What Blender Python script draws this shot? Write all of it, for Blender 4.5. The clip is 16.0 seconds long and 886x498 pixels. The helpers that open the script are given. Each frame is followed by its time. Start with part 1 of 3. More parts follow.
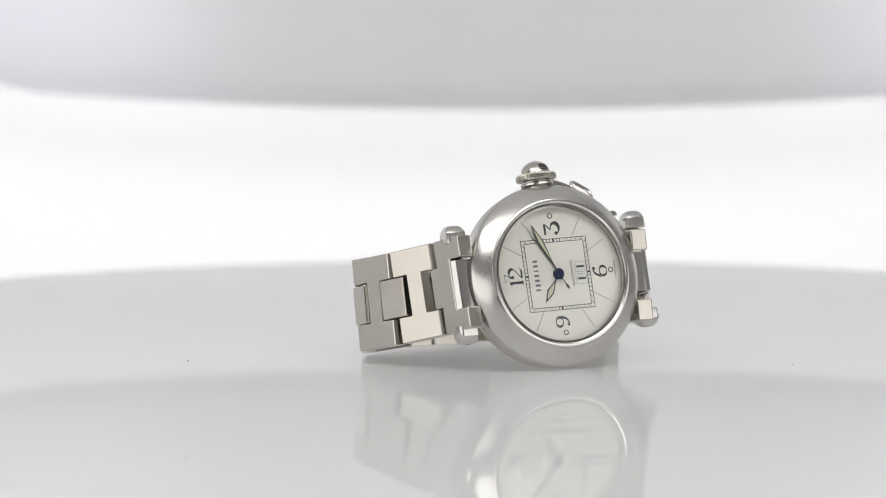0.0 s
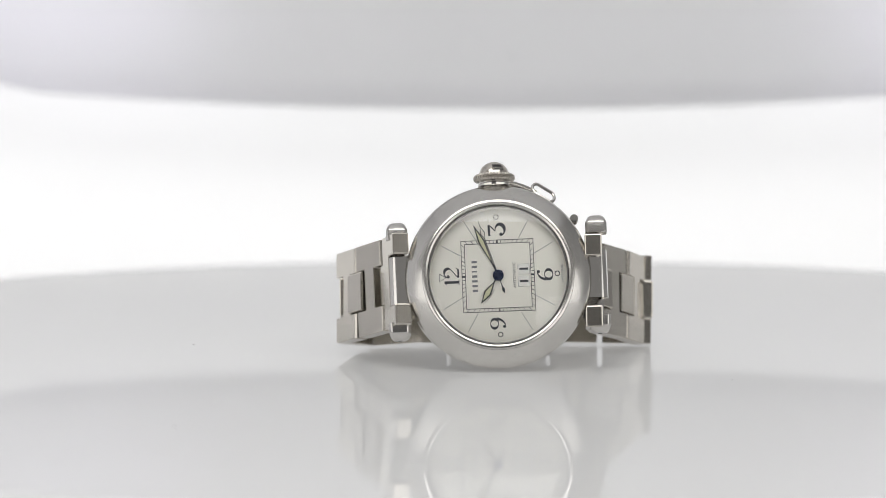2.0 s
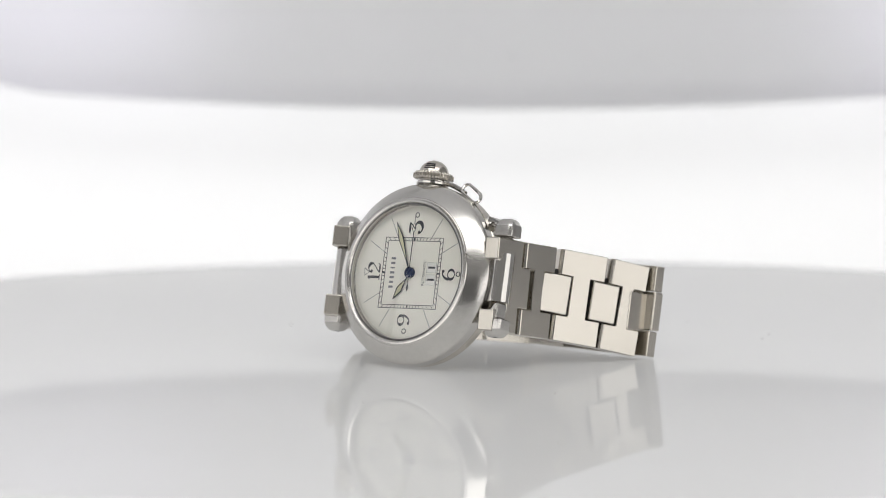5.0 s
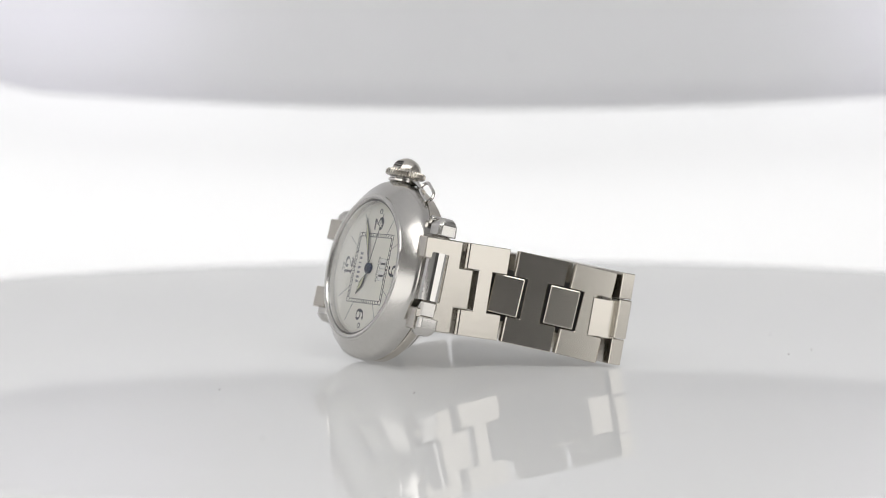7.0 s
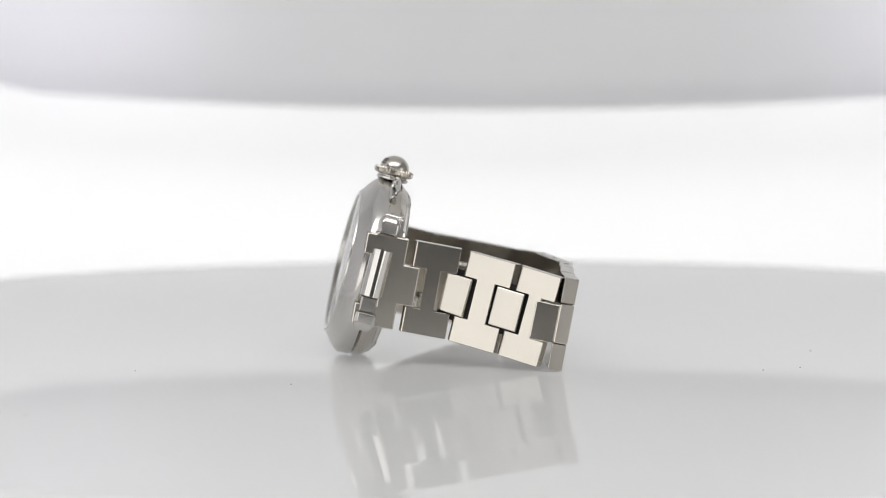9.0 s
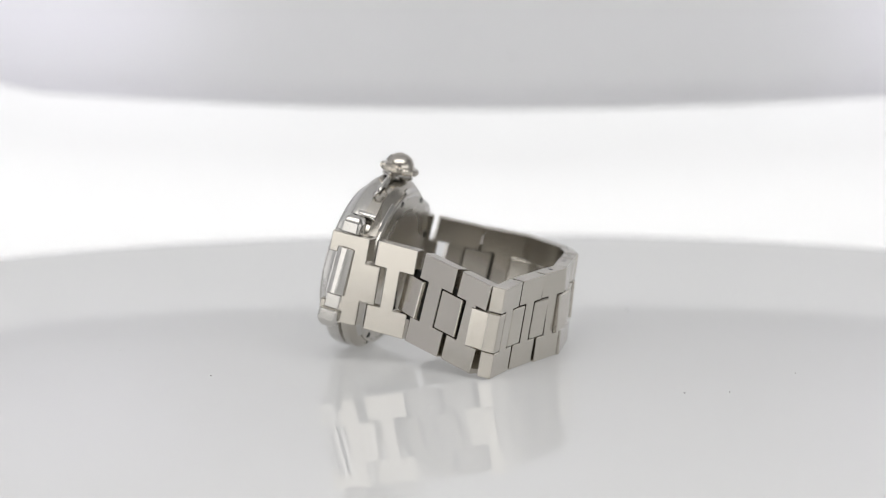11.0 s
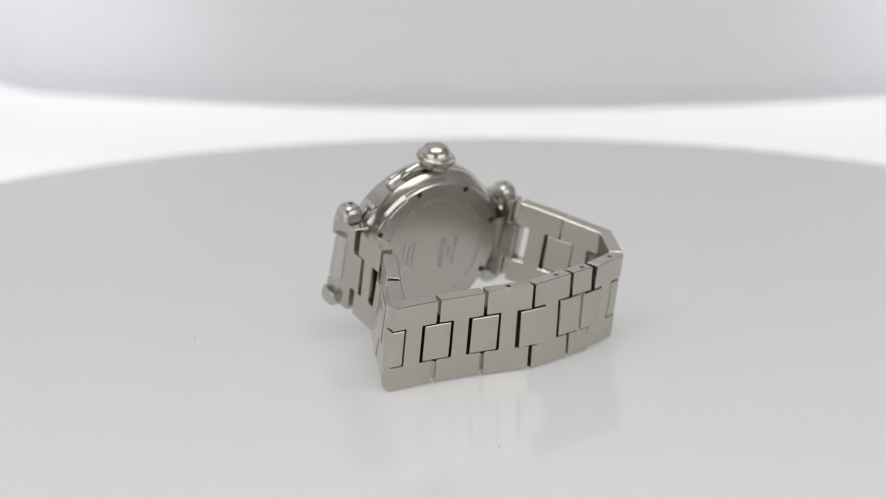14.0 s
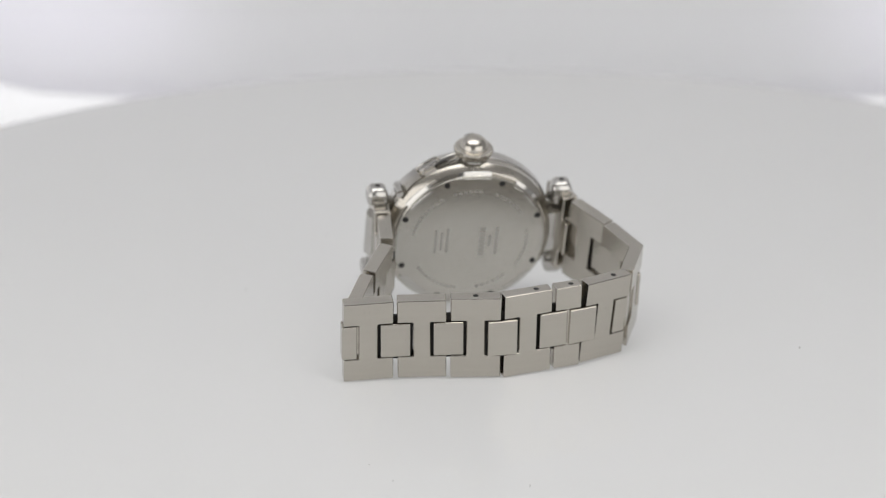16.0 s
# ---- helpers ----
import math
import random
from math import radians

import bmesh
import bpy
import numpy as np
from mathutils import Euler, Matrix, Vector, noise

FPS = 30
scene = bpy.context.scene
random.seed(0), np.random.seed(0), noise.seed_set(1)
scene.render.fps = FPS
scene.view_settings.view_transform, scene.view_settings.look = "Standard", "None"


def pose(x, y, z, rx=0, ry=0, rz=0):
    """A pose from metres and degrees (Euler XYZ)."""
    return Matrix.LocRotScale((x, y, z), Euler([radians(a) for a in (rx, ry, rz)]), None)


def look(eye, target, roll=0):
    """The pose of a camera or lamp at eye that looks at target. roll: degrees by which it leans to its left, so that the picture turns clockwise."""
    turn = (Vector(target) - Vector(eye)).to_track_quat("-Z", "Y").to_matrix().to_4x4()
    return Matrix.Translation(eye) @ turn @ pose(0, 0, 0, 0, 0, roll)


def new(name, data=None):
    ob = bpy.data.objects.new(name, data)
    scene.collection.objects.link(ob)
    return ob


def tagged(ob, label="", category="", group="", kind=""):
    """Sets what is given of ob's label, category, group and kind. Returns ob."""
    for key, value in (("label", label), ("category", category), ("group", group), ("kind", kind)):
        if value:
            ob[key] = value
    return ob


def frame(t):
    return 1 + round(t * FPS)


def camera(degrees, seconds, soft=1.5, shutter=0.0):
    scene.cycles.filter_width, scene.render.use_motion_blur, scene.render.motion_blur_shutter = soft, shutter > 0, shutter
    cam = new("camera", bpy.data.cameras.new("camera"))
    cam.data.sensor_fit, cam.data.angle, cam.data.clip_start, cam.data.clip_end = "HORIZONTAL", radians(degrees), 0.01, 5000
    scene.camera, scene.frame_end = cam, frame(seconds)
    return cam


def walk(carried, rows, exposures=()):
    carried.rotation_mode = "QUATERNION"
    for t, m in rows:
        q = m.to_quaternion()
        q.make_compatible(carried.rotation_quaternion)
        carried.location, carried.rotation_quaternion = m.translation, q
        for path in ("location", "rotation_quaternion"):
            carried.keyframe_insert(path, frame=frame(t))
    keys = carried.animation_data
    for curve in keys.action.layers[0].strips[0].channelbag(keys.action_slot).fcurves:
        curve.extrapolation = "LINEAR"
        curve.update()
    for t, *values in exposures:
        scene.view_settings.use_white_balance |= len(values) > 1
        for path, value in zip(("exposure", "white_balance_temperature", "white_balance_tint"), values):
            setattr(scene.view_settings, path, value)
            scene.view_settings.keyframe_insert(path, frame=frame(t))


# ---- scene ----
# ---- camera: a still view into a small light tent; the turntable spins, then tips towards it ----
cam = camera(15.39, 16.0, soft=0.75)
EYE = pose(0, -0.6455, 0.08365, 90 - 5.597, 0.07, 0.875)
walk(cam, [(0.0, EYE), (16.0, EYE)], [(0.0, 0.0), (11.0, 0.0), (12.5, -0.02), (16.0, -0.04)])
cam.data.dof.use_dof = True
cam.data.dof.focus_distance = 0.622
cam.data.dof.aperture_fstop = 15.0

# ---- light: glowing diffuser walls of the tent, dim room behind the camera ----
MM = 0.001
world = bpy.data.worlds.new("room")
scene.world = world
world.use_nodes = True
world.node_tree.nodes["Background"].inputs["Color"].default_value = (0.62, 0.61, 0.60, 1)
world.node_tree.nodes["Background"].inputs["Strength"].default_value = 0.45
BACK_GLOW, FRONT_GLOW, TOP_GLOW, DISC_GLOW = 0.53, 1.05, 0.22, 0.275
HOOD_WATTS, FILL_GLOW = 0.0145, 3.15
scene.view_settings.exposure = 0.0


# ---- materials ----
def shader(name):
    m = bpy.data.materials.new(name)
    m.use_nodes = True
    return m, m.node_tree.nodes, m.node_tree.links, m.node_tree.nodes["Principled BSDF"]


def plain(name, colour, rough, metal=0.0, coat=0.0, vary=0.04, scale=900.0, bump=0.0, stretch=(1, 1, 1)):
    """Colour and roughness that drift a little, at a fine and a coarse scale."""
    m, nodes, links, bsdf = shader(name)
    bsdf.inputs["Metallic"].default_value = metal
    bsdf.inputs["Coat Weight"].default_value = coat
    bsdf.inputs["Coat Roughness"].default_value = 0.03
    coord = nodes.new("ShaderNodeTexCoord")
    mapping = nodes.new("ShaderNodeMapping")
    mapping.inputs["Scale"].default_value = stretch
    links.new(coord.outputs["Object"], mapping.inputs["Vector"])
    fine, wide = nodes.new("ShaderNodeTexNoise"), nodes.new("ShaderNodeTexNoise")
    fine.inputs["Scale"].default_value, wide.inputs["Scale"].default_value = scale, scale * 0.06
    fine.inputs["Detail"].default_value = 1.5
    links.new(mapping.outputs["Vector"], fine.inputs["Vector"])
    links.new(coord.outputs["Object"], wide.inputs["Vector"])
    add = nodes.new("ShaderNodeMath")
    add.operation = "ADD"
    links.new(fine.outputs["Fac"], add.inputs[0])
    links.new(wide.outputs["Fac"], add.inputs[1])
    tone = nodes.new("ShaderNodeMapRange")
    tone.inputs["From Min"].default_value, tone.inputs["From Max"].default_value = 0.6, 1.4
    tone.inputs["To Min"].default_value, tone.inputs["To Max"].default_value = 1 - vary, 1 + vary
    links.new(add.outputs[0], tone.inputs["Value"])
    mix = nodes.new("ShaderNodeVectorMath")
    mix.operation = "SCALE"
    mix.inputs[0].default_value = colour
    links.new(tone.outputs["Result"], mix.inputs["Scale"])
    links.new(mix.outputs["Vector"], bsdf.inputs["Base Color"])
    rr = nodes.new("ShaderNodeMath")
    rr.operation = "MULTIPLY"
    rr.inputs[1].default_value = rough
    links.new(tone.outputs["Result"], rr.inputs[0])
    links.new(rr.outputs[0], bsdf.inputs["Roughness"])
    if bump:
        b = nodes.new("ShaderNodeBump")
        b.inputs["Strength"].default_value, b.inputs["Distance"].default_value = bump, 0.00002
        links.new(fine.outputs["Fac"], b.inputs["Height"])
        links.new(b.outputs["Normal"], bsdf.inputs["Normal"])
    return m


def glowing(name, colour, strength):
    m, nodes, links, bsdf = shader(name)
    bsdf.inputs["Base Color"].default_value = (0.6, 0.6, 0.6, 1)
    bsdf.inputs["Emission Color"].default_value = (*colour, 1)
    bsdf.inputs["Emission Strength"].default_value = strength
    return m


STEEL = (0.53, 0.50, 0.45)
brushed = plain("brushed_steel", STEEL, 0.19, 1.0, vary=0.035, scale=600, stretch=(0.06, 1, 1))
brushed_case = plain("satin_steel", STEEL, 0.2, 1.0, vary=0.04, scale=3000, stretch=(1, 0.05, 1))
polished = plain("polished_steel", (0.57, 0.555, 0.53), 0.09, 1.0, vary=0.03, scale=600)
bezel_steel = plain("bezel_steel", (0.55, 0.535, 0.51), 0.21, 1.0, vary=0.04, scale=900)
back_steel = plain("case_back_steel", (0.55, 0.53, 0.49), 0.26, 1.0, vary=0.05, scale=1500, bump=0.1)
slot_shade = plain("slot_shade_black", (0.018, 0.018, 0.017), 0.6, 0.5)
gasket_grey = plain("grey_gasket", (0.16, 0.155, 0.15), 0.4, 0.3)
dark_metal = plain("dark_recess", (0.03, 0.03, 0.03), 0.5, 0.6)
engraved = plain("engraved_steel", (0.47, 0.455, 0.42), 0.36, 1.0)
dial_paint = plain("cream_dial", (0.88, 0.865, 0.80), 0.35, vary=0.015, scale=400)
ink = plain("black_ink", (0.045, 0.05, 0.06), 0.45, vary=0.1)
grey_ink = plain("grey_ink", (0.22, 0.23, 0.25), 0.5, vary=0.1)
lume = plain("lume_paint", (0.62, 0.62, 0.42), 0.6, vary=0.05)
blued = plain("blued_steel", (0.022, 0.034, 0.085), 0.25, 0.8)
date_card = plain("white_date_card", (0.85, 0.85, 0.82), 0.5)
disc_gloss = plain("white_gloss_acrylic", (0.405, 0.405, 0.405), 0.5, vary=0.006, scale=60)
disc_gloss.node_tree.nodes["Principled BSDF"].inputs["Specular IOR Level"].default_value = 0.0
# a thin, slightly scuffed gloss film over the white body
dn, dl = disc_gloss.node_tree.nodes, disc_gloss.node_tree.links
film_gloss, film_mix, film_edge, film_part = (dn.new("ShaderNode" + k) for k in ("BsdfGlossy", "MixShader", "Fresnel", "Math"))
film_gloss.inputs["Roughness"].default_value = 0.0
film_edge.inputs["IOR"].default_value = 1.4
film_part.operation, film_part.inputs[1].default_value = "MULTIPLY", 0.84
dl.new(film_edge.outputs["Fac"], film_part.inputs[0])
dl.new(film_part.outputs[0], film_mix.inputs["Fac"])
dl.new(dn["Principled BSDF"].outputs["BSDF"], film_mix.inputs[1])
dl.new(film_gloss.outputs["BSDF"], film_mix.inputs[2])
dl.new(film_mix.outputs["Shader"], dn["Material Output"].inputs["Surface"])
# an even glow added to the disc, to brighten it and thin contact shadows
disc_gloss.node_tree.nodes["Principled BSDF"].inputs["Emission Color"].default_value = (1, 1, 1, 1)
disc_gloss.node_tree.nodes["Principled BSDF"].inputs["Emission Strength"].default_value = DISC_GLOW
tent_white = plain("white_tent_plastic", (0.80, 0.80, 0.82), 0.6, vary=0.015, scale=12)
tent_grey = plain("dim_side_wall_grey", (0.36, 0.36, 0.36), 0.8, vary=0.05, scale=400)
# translucent hood plastic: part of the light behind it comes through
hood_white = plain("translucent_hood_plastic", (0.88, 0.88, 0.88), 0.6, vary=0.01, scale=12)
hn, hl = hood_white.node_tree.nodes, hood_white.node_tree.links
through_light, hood_mix = hn.new("ShaderNodeBsdfTranslucent"), hn.new("ShaderNodeMixShader")
through_light.inputs["Color"].default_value = (0.85, 0.85, 0.86, 1)
hood_mix.inputs["Fac"].default_value = 0.5
hl.new(hn["Principled BSDF"].outputs["BSDF"], hood_mix.inputs[1])
hl.new(through_light.outputs["BSDF"], hood_mix.inputs[2])
hl.new(hood_mix.outputs["Shader"], hn["Material Output"].inputs["Surface"])
# charcoal of the added panel that darkens reflections in the steel
curtain = plain("reflection_charcoal", (0.12, 0.12, 0.122), 0.9, vary=0.1, scale=300)
fleck_grey = plain("fleck", (0.55, 0.55, 0.56), 0.8)
dust_grey = plain("dust", (0.25, 0.24, 0.22), 0.8)
back_light = glowing("back_light_diffuser", (1.0, 1.0, 1.0), BACK_GLOW)
side_light = glowing("front_light_diffuser", (1.0, 0.985, 0.96), FRONT_GLOW)
fill_light = glowing("overhead_fill_diffuser", (1.0, 0.99, 0.97), FILL_GLOW)
top_light = glowing("top_light_diffuser", (0.98, 0.985, 1.0), TOP_GLOW)

# thin flat crystal: clear, with a faint gloss
glass, gn, gl, gb = shader("sapphire_glass")
clear, gloss, blend, rim_gloss = (gn.new("ShaderNode" + k) for k in ("BsdfTransparent", "BsdfGlossy", "MixShader", "Fresnel"))
gloss.inputs["Roughness"].default_value = 0.01
rim_gloss.inputs["IOR"].default_value = 1.45
# both faces of the glass reflect: 2R / (1 + R)
twice, plus, both = (gn.new("ShaderNodeMath") for k in range(3))
twice.operation, plus.operation, both.operation = "MULTIPLY", "ADD", "DIVIDE"
twice.inputs[1].default_value, plus.inputs[1].default_value = 2.0, 1.0
gl.new(rim_gloss.outputs["Fac"], twice.inputs[0])
gl.new(rim_gloss.outputs["Fac"], plus.inputs[0])
gl.new(twice.outputs[0], both.inputs[0])
gl.new(plus.outputs[0], both.inputs[1])
gl.new(both.outputs[0], blend.inputs["Fac"])
gl.new(clear.outputs["BSDF"], blend.inputs[1])
gl.new(gloss.outputs["BSDF"], blend.inputs[2])
gl.new(blend.outputs["Shader"], gn["Material Output"].inputs["Surface"])


# ---- mesh helpers: all work in millimetres ----
def part(name, bm, material, parent=None, label="", m=None, sharp=25):
    """Links a bmesh in millimetres as one mesh object under a thing or a part."""
    bmesh.ops.scale(bm, vec=(MM, MM, MM), verts=bm.verts)
    bmesh.ops.recalc_face_normals(bm, faces=bm.faces)
    mesh = bpy.data.meshes.new(name)
    bm.to_mesh(mesh)
    bm.free()
    mesh.shade_smooth()
    mesh.set_sharp_from_angle(angle=radians(sharp))
    mesh.materials.append(material)
    return put(name, mesh, parent, label, m)


def put(name, mesh, parent=None, label="", m=None):
    ob = new(name, mesh)
    ob.parent = parent
    if m is not None:
        ob.matrix_basis = m
    if label:
        tagged(ob, label)
    return ob


def at(x, y, z, rx=0, ry=0, rz=0):
    return pose(x * MM, y * MM, z * MM, rx, ry, rz)


def lathe(profile, seg=96, axis="Y", bm=None, closed=False):
    """Turns (radius, height) round Y or Z."""
    bm = bm or bmesh.new()
    rings = []
    for r, h in profile:
        ring = []
        for i in range(seg if r > 1e-6 else 1):
            a = 2 * math.pi * i / seg
            x, z = r * math.cos(a), r * math.sin(a)
            ring.append(bm.verts.new((x, h, z) if axis == "Y" else (x, z, h)))
        rings.append(ring)
    pairs = list(zip(rings, rings[1:])) + ([(rings[-1], rings[0])] if closed else [])
    for a, b in pairs:
        for i in range(seg):
            j = (i + 1) % seg
            quad = [a[i % len(a)], a[j % len(a)], b[j % len(b)], b[i % len(b)]]
            bm.faces.new(list(dict.fromkeys(quad)))
    return bm


def block(sx, sy, sz, bevel=0.2, at_=(0, 0, 0), bm=None, segments=2):
    bm = bm or bmesh.new()
    made = bmesh.ops.create_cube(bm, size=1)["verts"]
    bmesh.ops.scale(bm, vec=(sx, sy, sz), verts=made)
    bmesh.ops.translate(bm, vec=at_, verts=made)
    if bevel:
        edges = list({e for v in made for e in v.link_edges})
        bmesh.ops.bevel(bm, geom=edges, offset=bevel, segments=segments, affect="EDGES", profile=0.5)
    return bm


def slab(outline, depth0, depth1, bevel=0.0, segments=2):
    """An outline in (x, z) made solid between two depths along y."""
    bm = bmesh.new()
    a = [bm.verts.new((x, depth0, z)) for x, z in outline]
    b = [bm.verts.new((x, depth1, z)) for x, z in outline]
    bm.faces.new(a)
    bm.faces.new(b[::-1])
    n = len(a)
    for i in range(n):
        bm.faces.new((a[i], b[i], b[(i + 1) % n], a[(i + 1) % n]))
    if bevel:
        bmesh.ops.recalc_face_normals(bm, faces=bm.faces)
        bmesh.ops.bevel(bm, geom=list(bm.edges), offset=bevel, segments=segments, affect="EDGES", profile=0.5)
    return bm


def rod(points, r, seg=10, closed=False, bm=None, flat=1.0):
    """A round bar through points (mm)."""
    bm = bm or bmesh.new()
    pts = [Vector(p) for p in points]
    n = len(pts)
    rings = []
    up = None
    for i, p in enumerate(pts):
        a = pts[(i - 1) % n] if closed or i else p
        b = pts[(i + 1) % n] if closed or i < n - 1 else p
        d = (b - a).normalized()
        if up is None:
            up = d.orthogonal().normalized()
        up = (up - up.dot(d) * d).normalized()
        side = d.cross(up)
        rings.append([bm.verts.new(p + r * (math.cos(2 * math.pi * k / seg) * up + flat * math.sin(2 * math.pi * k / seg) * side)) for k in range(seg)])
    for i in range(n if closed else n - 1):
        a, b = rings[i], rings[(i + 1) % n]
        for k in range(seg):
            bm.faces.new((a[k], a[(k + 1) % seg], b[(k + 1) % seg], b[k]))
    if not closed:
        bm.faces.new(rings[0][::-1])
        bm.faces.new(rings[-1])
    return bm


def stroke(points, widths, depth, bm=None):
    """A flat pen stroke in (x, z) of changing width, at a depth along y, 0.06 thick."""
    bm = bm or bmesh.new()
    pts = [Vector((x, z)) for x, z in points]
    n = len(pts)
    left, right = [], []
    for i, p in enumerate(pts):
        d = (pts[min(i + 1, n - 1)] - pts[max(i - 1, 0)]).normalized()
        w = widths[i] / 2 if len(widths) == n else widths[0] / 2
        q = Vector((-d.y, d.x)) * w
        left.append(p + q)
        right.append(p - q)
    for y0, y1 in ((depth, depth + 0.05),):
        vl = [[bm.verts.new((p.x, y, p.y)) for p in left] for y in (y0, y1)]
        vr = [[bm.verts.new((p.x, y, p.y)) for p in right] for y in (y0, y1)]
        for i in range(n - 1):
            bm.faces.new((vl[0][i], vl[0][i + 1], vr[0][i + 1], vr[0][i]))
            bm.faces.new((vl[1][i], vr[1][i], vr[1][i + 1], vl[1][i + 1]))
            bm.faces.new((vl[0][i], vl[1][i], vl[1][i + 1], vl[0][i + 1]))
            bm.faces.new((vr[0][i], vr[0][i + 1], vr[1][i + 1], vr[1][i]))
    return bm


# ---- the light tent ----
def sheet(name, size, material, m, label, category, arc=0.0):
    """A thin upright wall panel, its lower edge raised towards both ends by arc (m)."""
    w, h, d = size
    bm = bmesh.new()
    n = 24 if arc else 1
    rows = []
    for i in range(n + 1):
        x = -w / 2 + w * i / n
        low = -h / 2 + arc * (x / 0.128) ** 2
        rows.append([bm.verts.new((x, y, z)) for y, z in ((0, low), (0, h / 2), (d, h / 2), (d, low))])
    for a, b in zip(rows, rows[1:]):
        for k in range(4):
            bm.faces.new((a[k], a[(k + 1) % 4], b[(k + 1) % 4], b[k]))
    bm.faces.new(rows[0][::-1])
    bm.faces.new(rows[-1])
    bmesh.ops.scale(bm, vec=(1000, 1000, 1000), verts=bm.verts)
    ob = part(name, bm, material, None, "", m)
    return tagged(ob, label, category, kind="structure")


FLOOR = -0.125
sheet("wall_north", (0.70, 0.52, 0.004), back_light, pose(0, 0.262, 0.135), "glowing white back light panel of the tent", "light panel")


def hood():
    """The hood panel: an upright sheet whose lower lip bends back towards the light; the lip rises to both ends."""
    bm = bmesh.new()
    lip = [(9 - 9 * math.cos(radians(a)), 9 - 9 * math.sin(radians(a))) for a in range(0, 91, 10)][::-1]
    front = lip + [(0, 360)]
    back = [(y + 2, z + (1.5 if y > 1 else 0)) for y, z in reversed(front)]
    rows = []
    for i in range(41):
        x = -350 + 700 * i / 40
        rise = 5 * (x / 128) ** 2 + 1.2 * max(0, abs(x) - 138)
        rows.append([bm.verts.new((x, y, z + rise)) for y, z in front + back])
    n = len(rows[0])
    for a, b in zip(rows, rows[1:]):
        for k in range(n):
            bm.faces.new((a[k], a[(k + 1) % n], b[(k + 1) % n], b[k]))
    bm.faces.new(rows[0][::-1])
    bm.faces.new(rows[-1])
    return tagged(part("backdrop", bm, hood_white, None, "", pose(0, 0.226, 0.0350)), "white translucent hood panel over the back light", "panel", kind="structure")


hood()
# unseen side wall, its grey chosen to keep the steel's reflections dark
sheet("wall_east", (0.36, 0.52, 0.004), tent_grey, pose(0.35, 0.08, 0.135, 0, 0, -90), "unseen tent side wall, grey for dark reflections", "wall")
sheet("wall_west", (0.36, 0.52, 0.004), tent_white, pose(-0.35, 0.08, 0.135, 0, 0, 90), "white plastic side wall of the tent", "wall")
sheet("ceiling", (0.70, 0.70, 0.004), top_light, pose(0, -0.09, 0.395, 90, 0, 0), "glowing white top diffuser of the tent", "light panel")
# unseen panel added to brighten the dial from above the opening
sheet("fill_panel", (0.60, 0.28, 0.004), fill_light, pose(0, -0.29, 0.385, 90, 0, 0), "unseen overhead panel added to brighten the dial", "light panel")
sheet("floor", (0.70, 0.70, 0.004), tent_white, pose(0, -0.09, FLOOR, -90, 0, 0), "white plastic tent floor", "floor")
for name, x, y, width, turn in (("wall_south_1", 0.229, -0.2845, 0.418, 234.3), ("wall_south_2", -0.2515, -0.2745, 0.377, 122.4)):
    sheet(name, (width, 0.245, 0.004), side_light, pose(x, y, -0.0025, 0, 0, turn), "glowing white front light panel beside the opening", "light panel")

# unseen panel behind the eye, added for the camera's dark reflection in the bezel
sheet("reflection_panel", (0.36, 0.36, 0.004), curtain, pose(0, -0.74, 0.06, 0, 0, 180), "unseen charcoal panel standing in for the camera's dark reflection", "curtain")

# a spot of sensor dust, set as a faint fleck on the hood panel
fleck = part("fleck", lathe([(0, 0), (0.28, 0), (0.34, 0.2)], 12), fleck_grey, bpy.data.objects["backdrop"], "faint grey fleck standing for sensor dust")
fleck.location = (0.0048, -0.00015, 0.0496 - 0.0350)
# two small cool lamps behind the translucent hood
for x in (-0.118, 0.13):
    lamp = bpy.data.lights.new("hood_lamp", "AREA")
    lamp.shape, lamp.size, lamp.size_y, lamp.energy, lamp.color = "RECTANGLE", 0.07, 0.03, HOOD_WATTS, (0.86, 0.82, 1.0)
    new("hood_lamp", lamp).matrix_world = look((x, 0.252, 0.066), (x, 0.0, 0.066))

# ---- the turntable ----
turntable = tagged(new("turntable"), "round white glossy acrylic turntable in a light tent", "turntable")
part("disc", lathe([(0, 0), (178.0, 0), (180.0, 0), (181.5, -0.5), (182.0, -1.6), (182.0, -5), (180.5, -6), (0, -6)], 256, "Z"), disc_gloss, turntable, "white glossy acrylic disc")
part("hub", lathe([(0, -6), (28, -6), (28, -20), (24, -24), (0, -24)], 48, "Z"), tent_white, turntable, "white plastic hub")
base = tagged(new("pedestal"), "white plastic pedestal under the turntable", "pedestal")
part("column", lathe([(0, FLOOR * 1000 + 8), (26, FLOOR * 1000 + 8), (18, -45), (10, -24.5), (0, -24)], 48, "Z"), tent_white, base)
part("foot", lathe([(0, FLOOR * 1000), (60, FLOOR * 1000), (60, FLOOR * 1000 + 6), (56, FLOOR * 1000 + 8), (0, FLOOR * 1000 + 8)], 64, "Z"), tent_white, base)

# ---- the wristwatch, lying on its side on the disc ----
LIFT = 10.75
watch = tagged(new("wristwatch"), "stainless steel wristwatch with cream dial lying on its side", "wristwatch")
cz = Vector((-0.0405, 0.2527, 0.9667)).normalized()
cy = cz.cross(Vector((0.9992, 0.012, 0.0387))).normalized()
cx = cy.cross(cz)
CASE = Matrix((cx, cy, cz)).transposed().to_4x4()
CASE.translation = Vector((0.96, -27.95, 7.3 + LIFT)) * MM
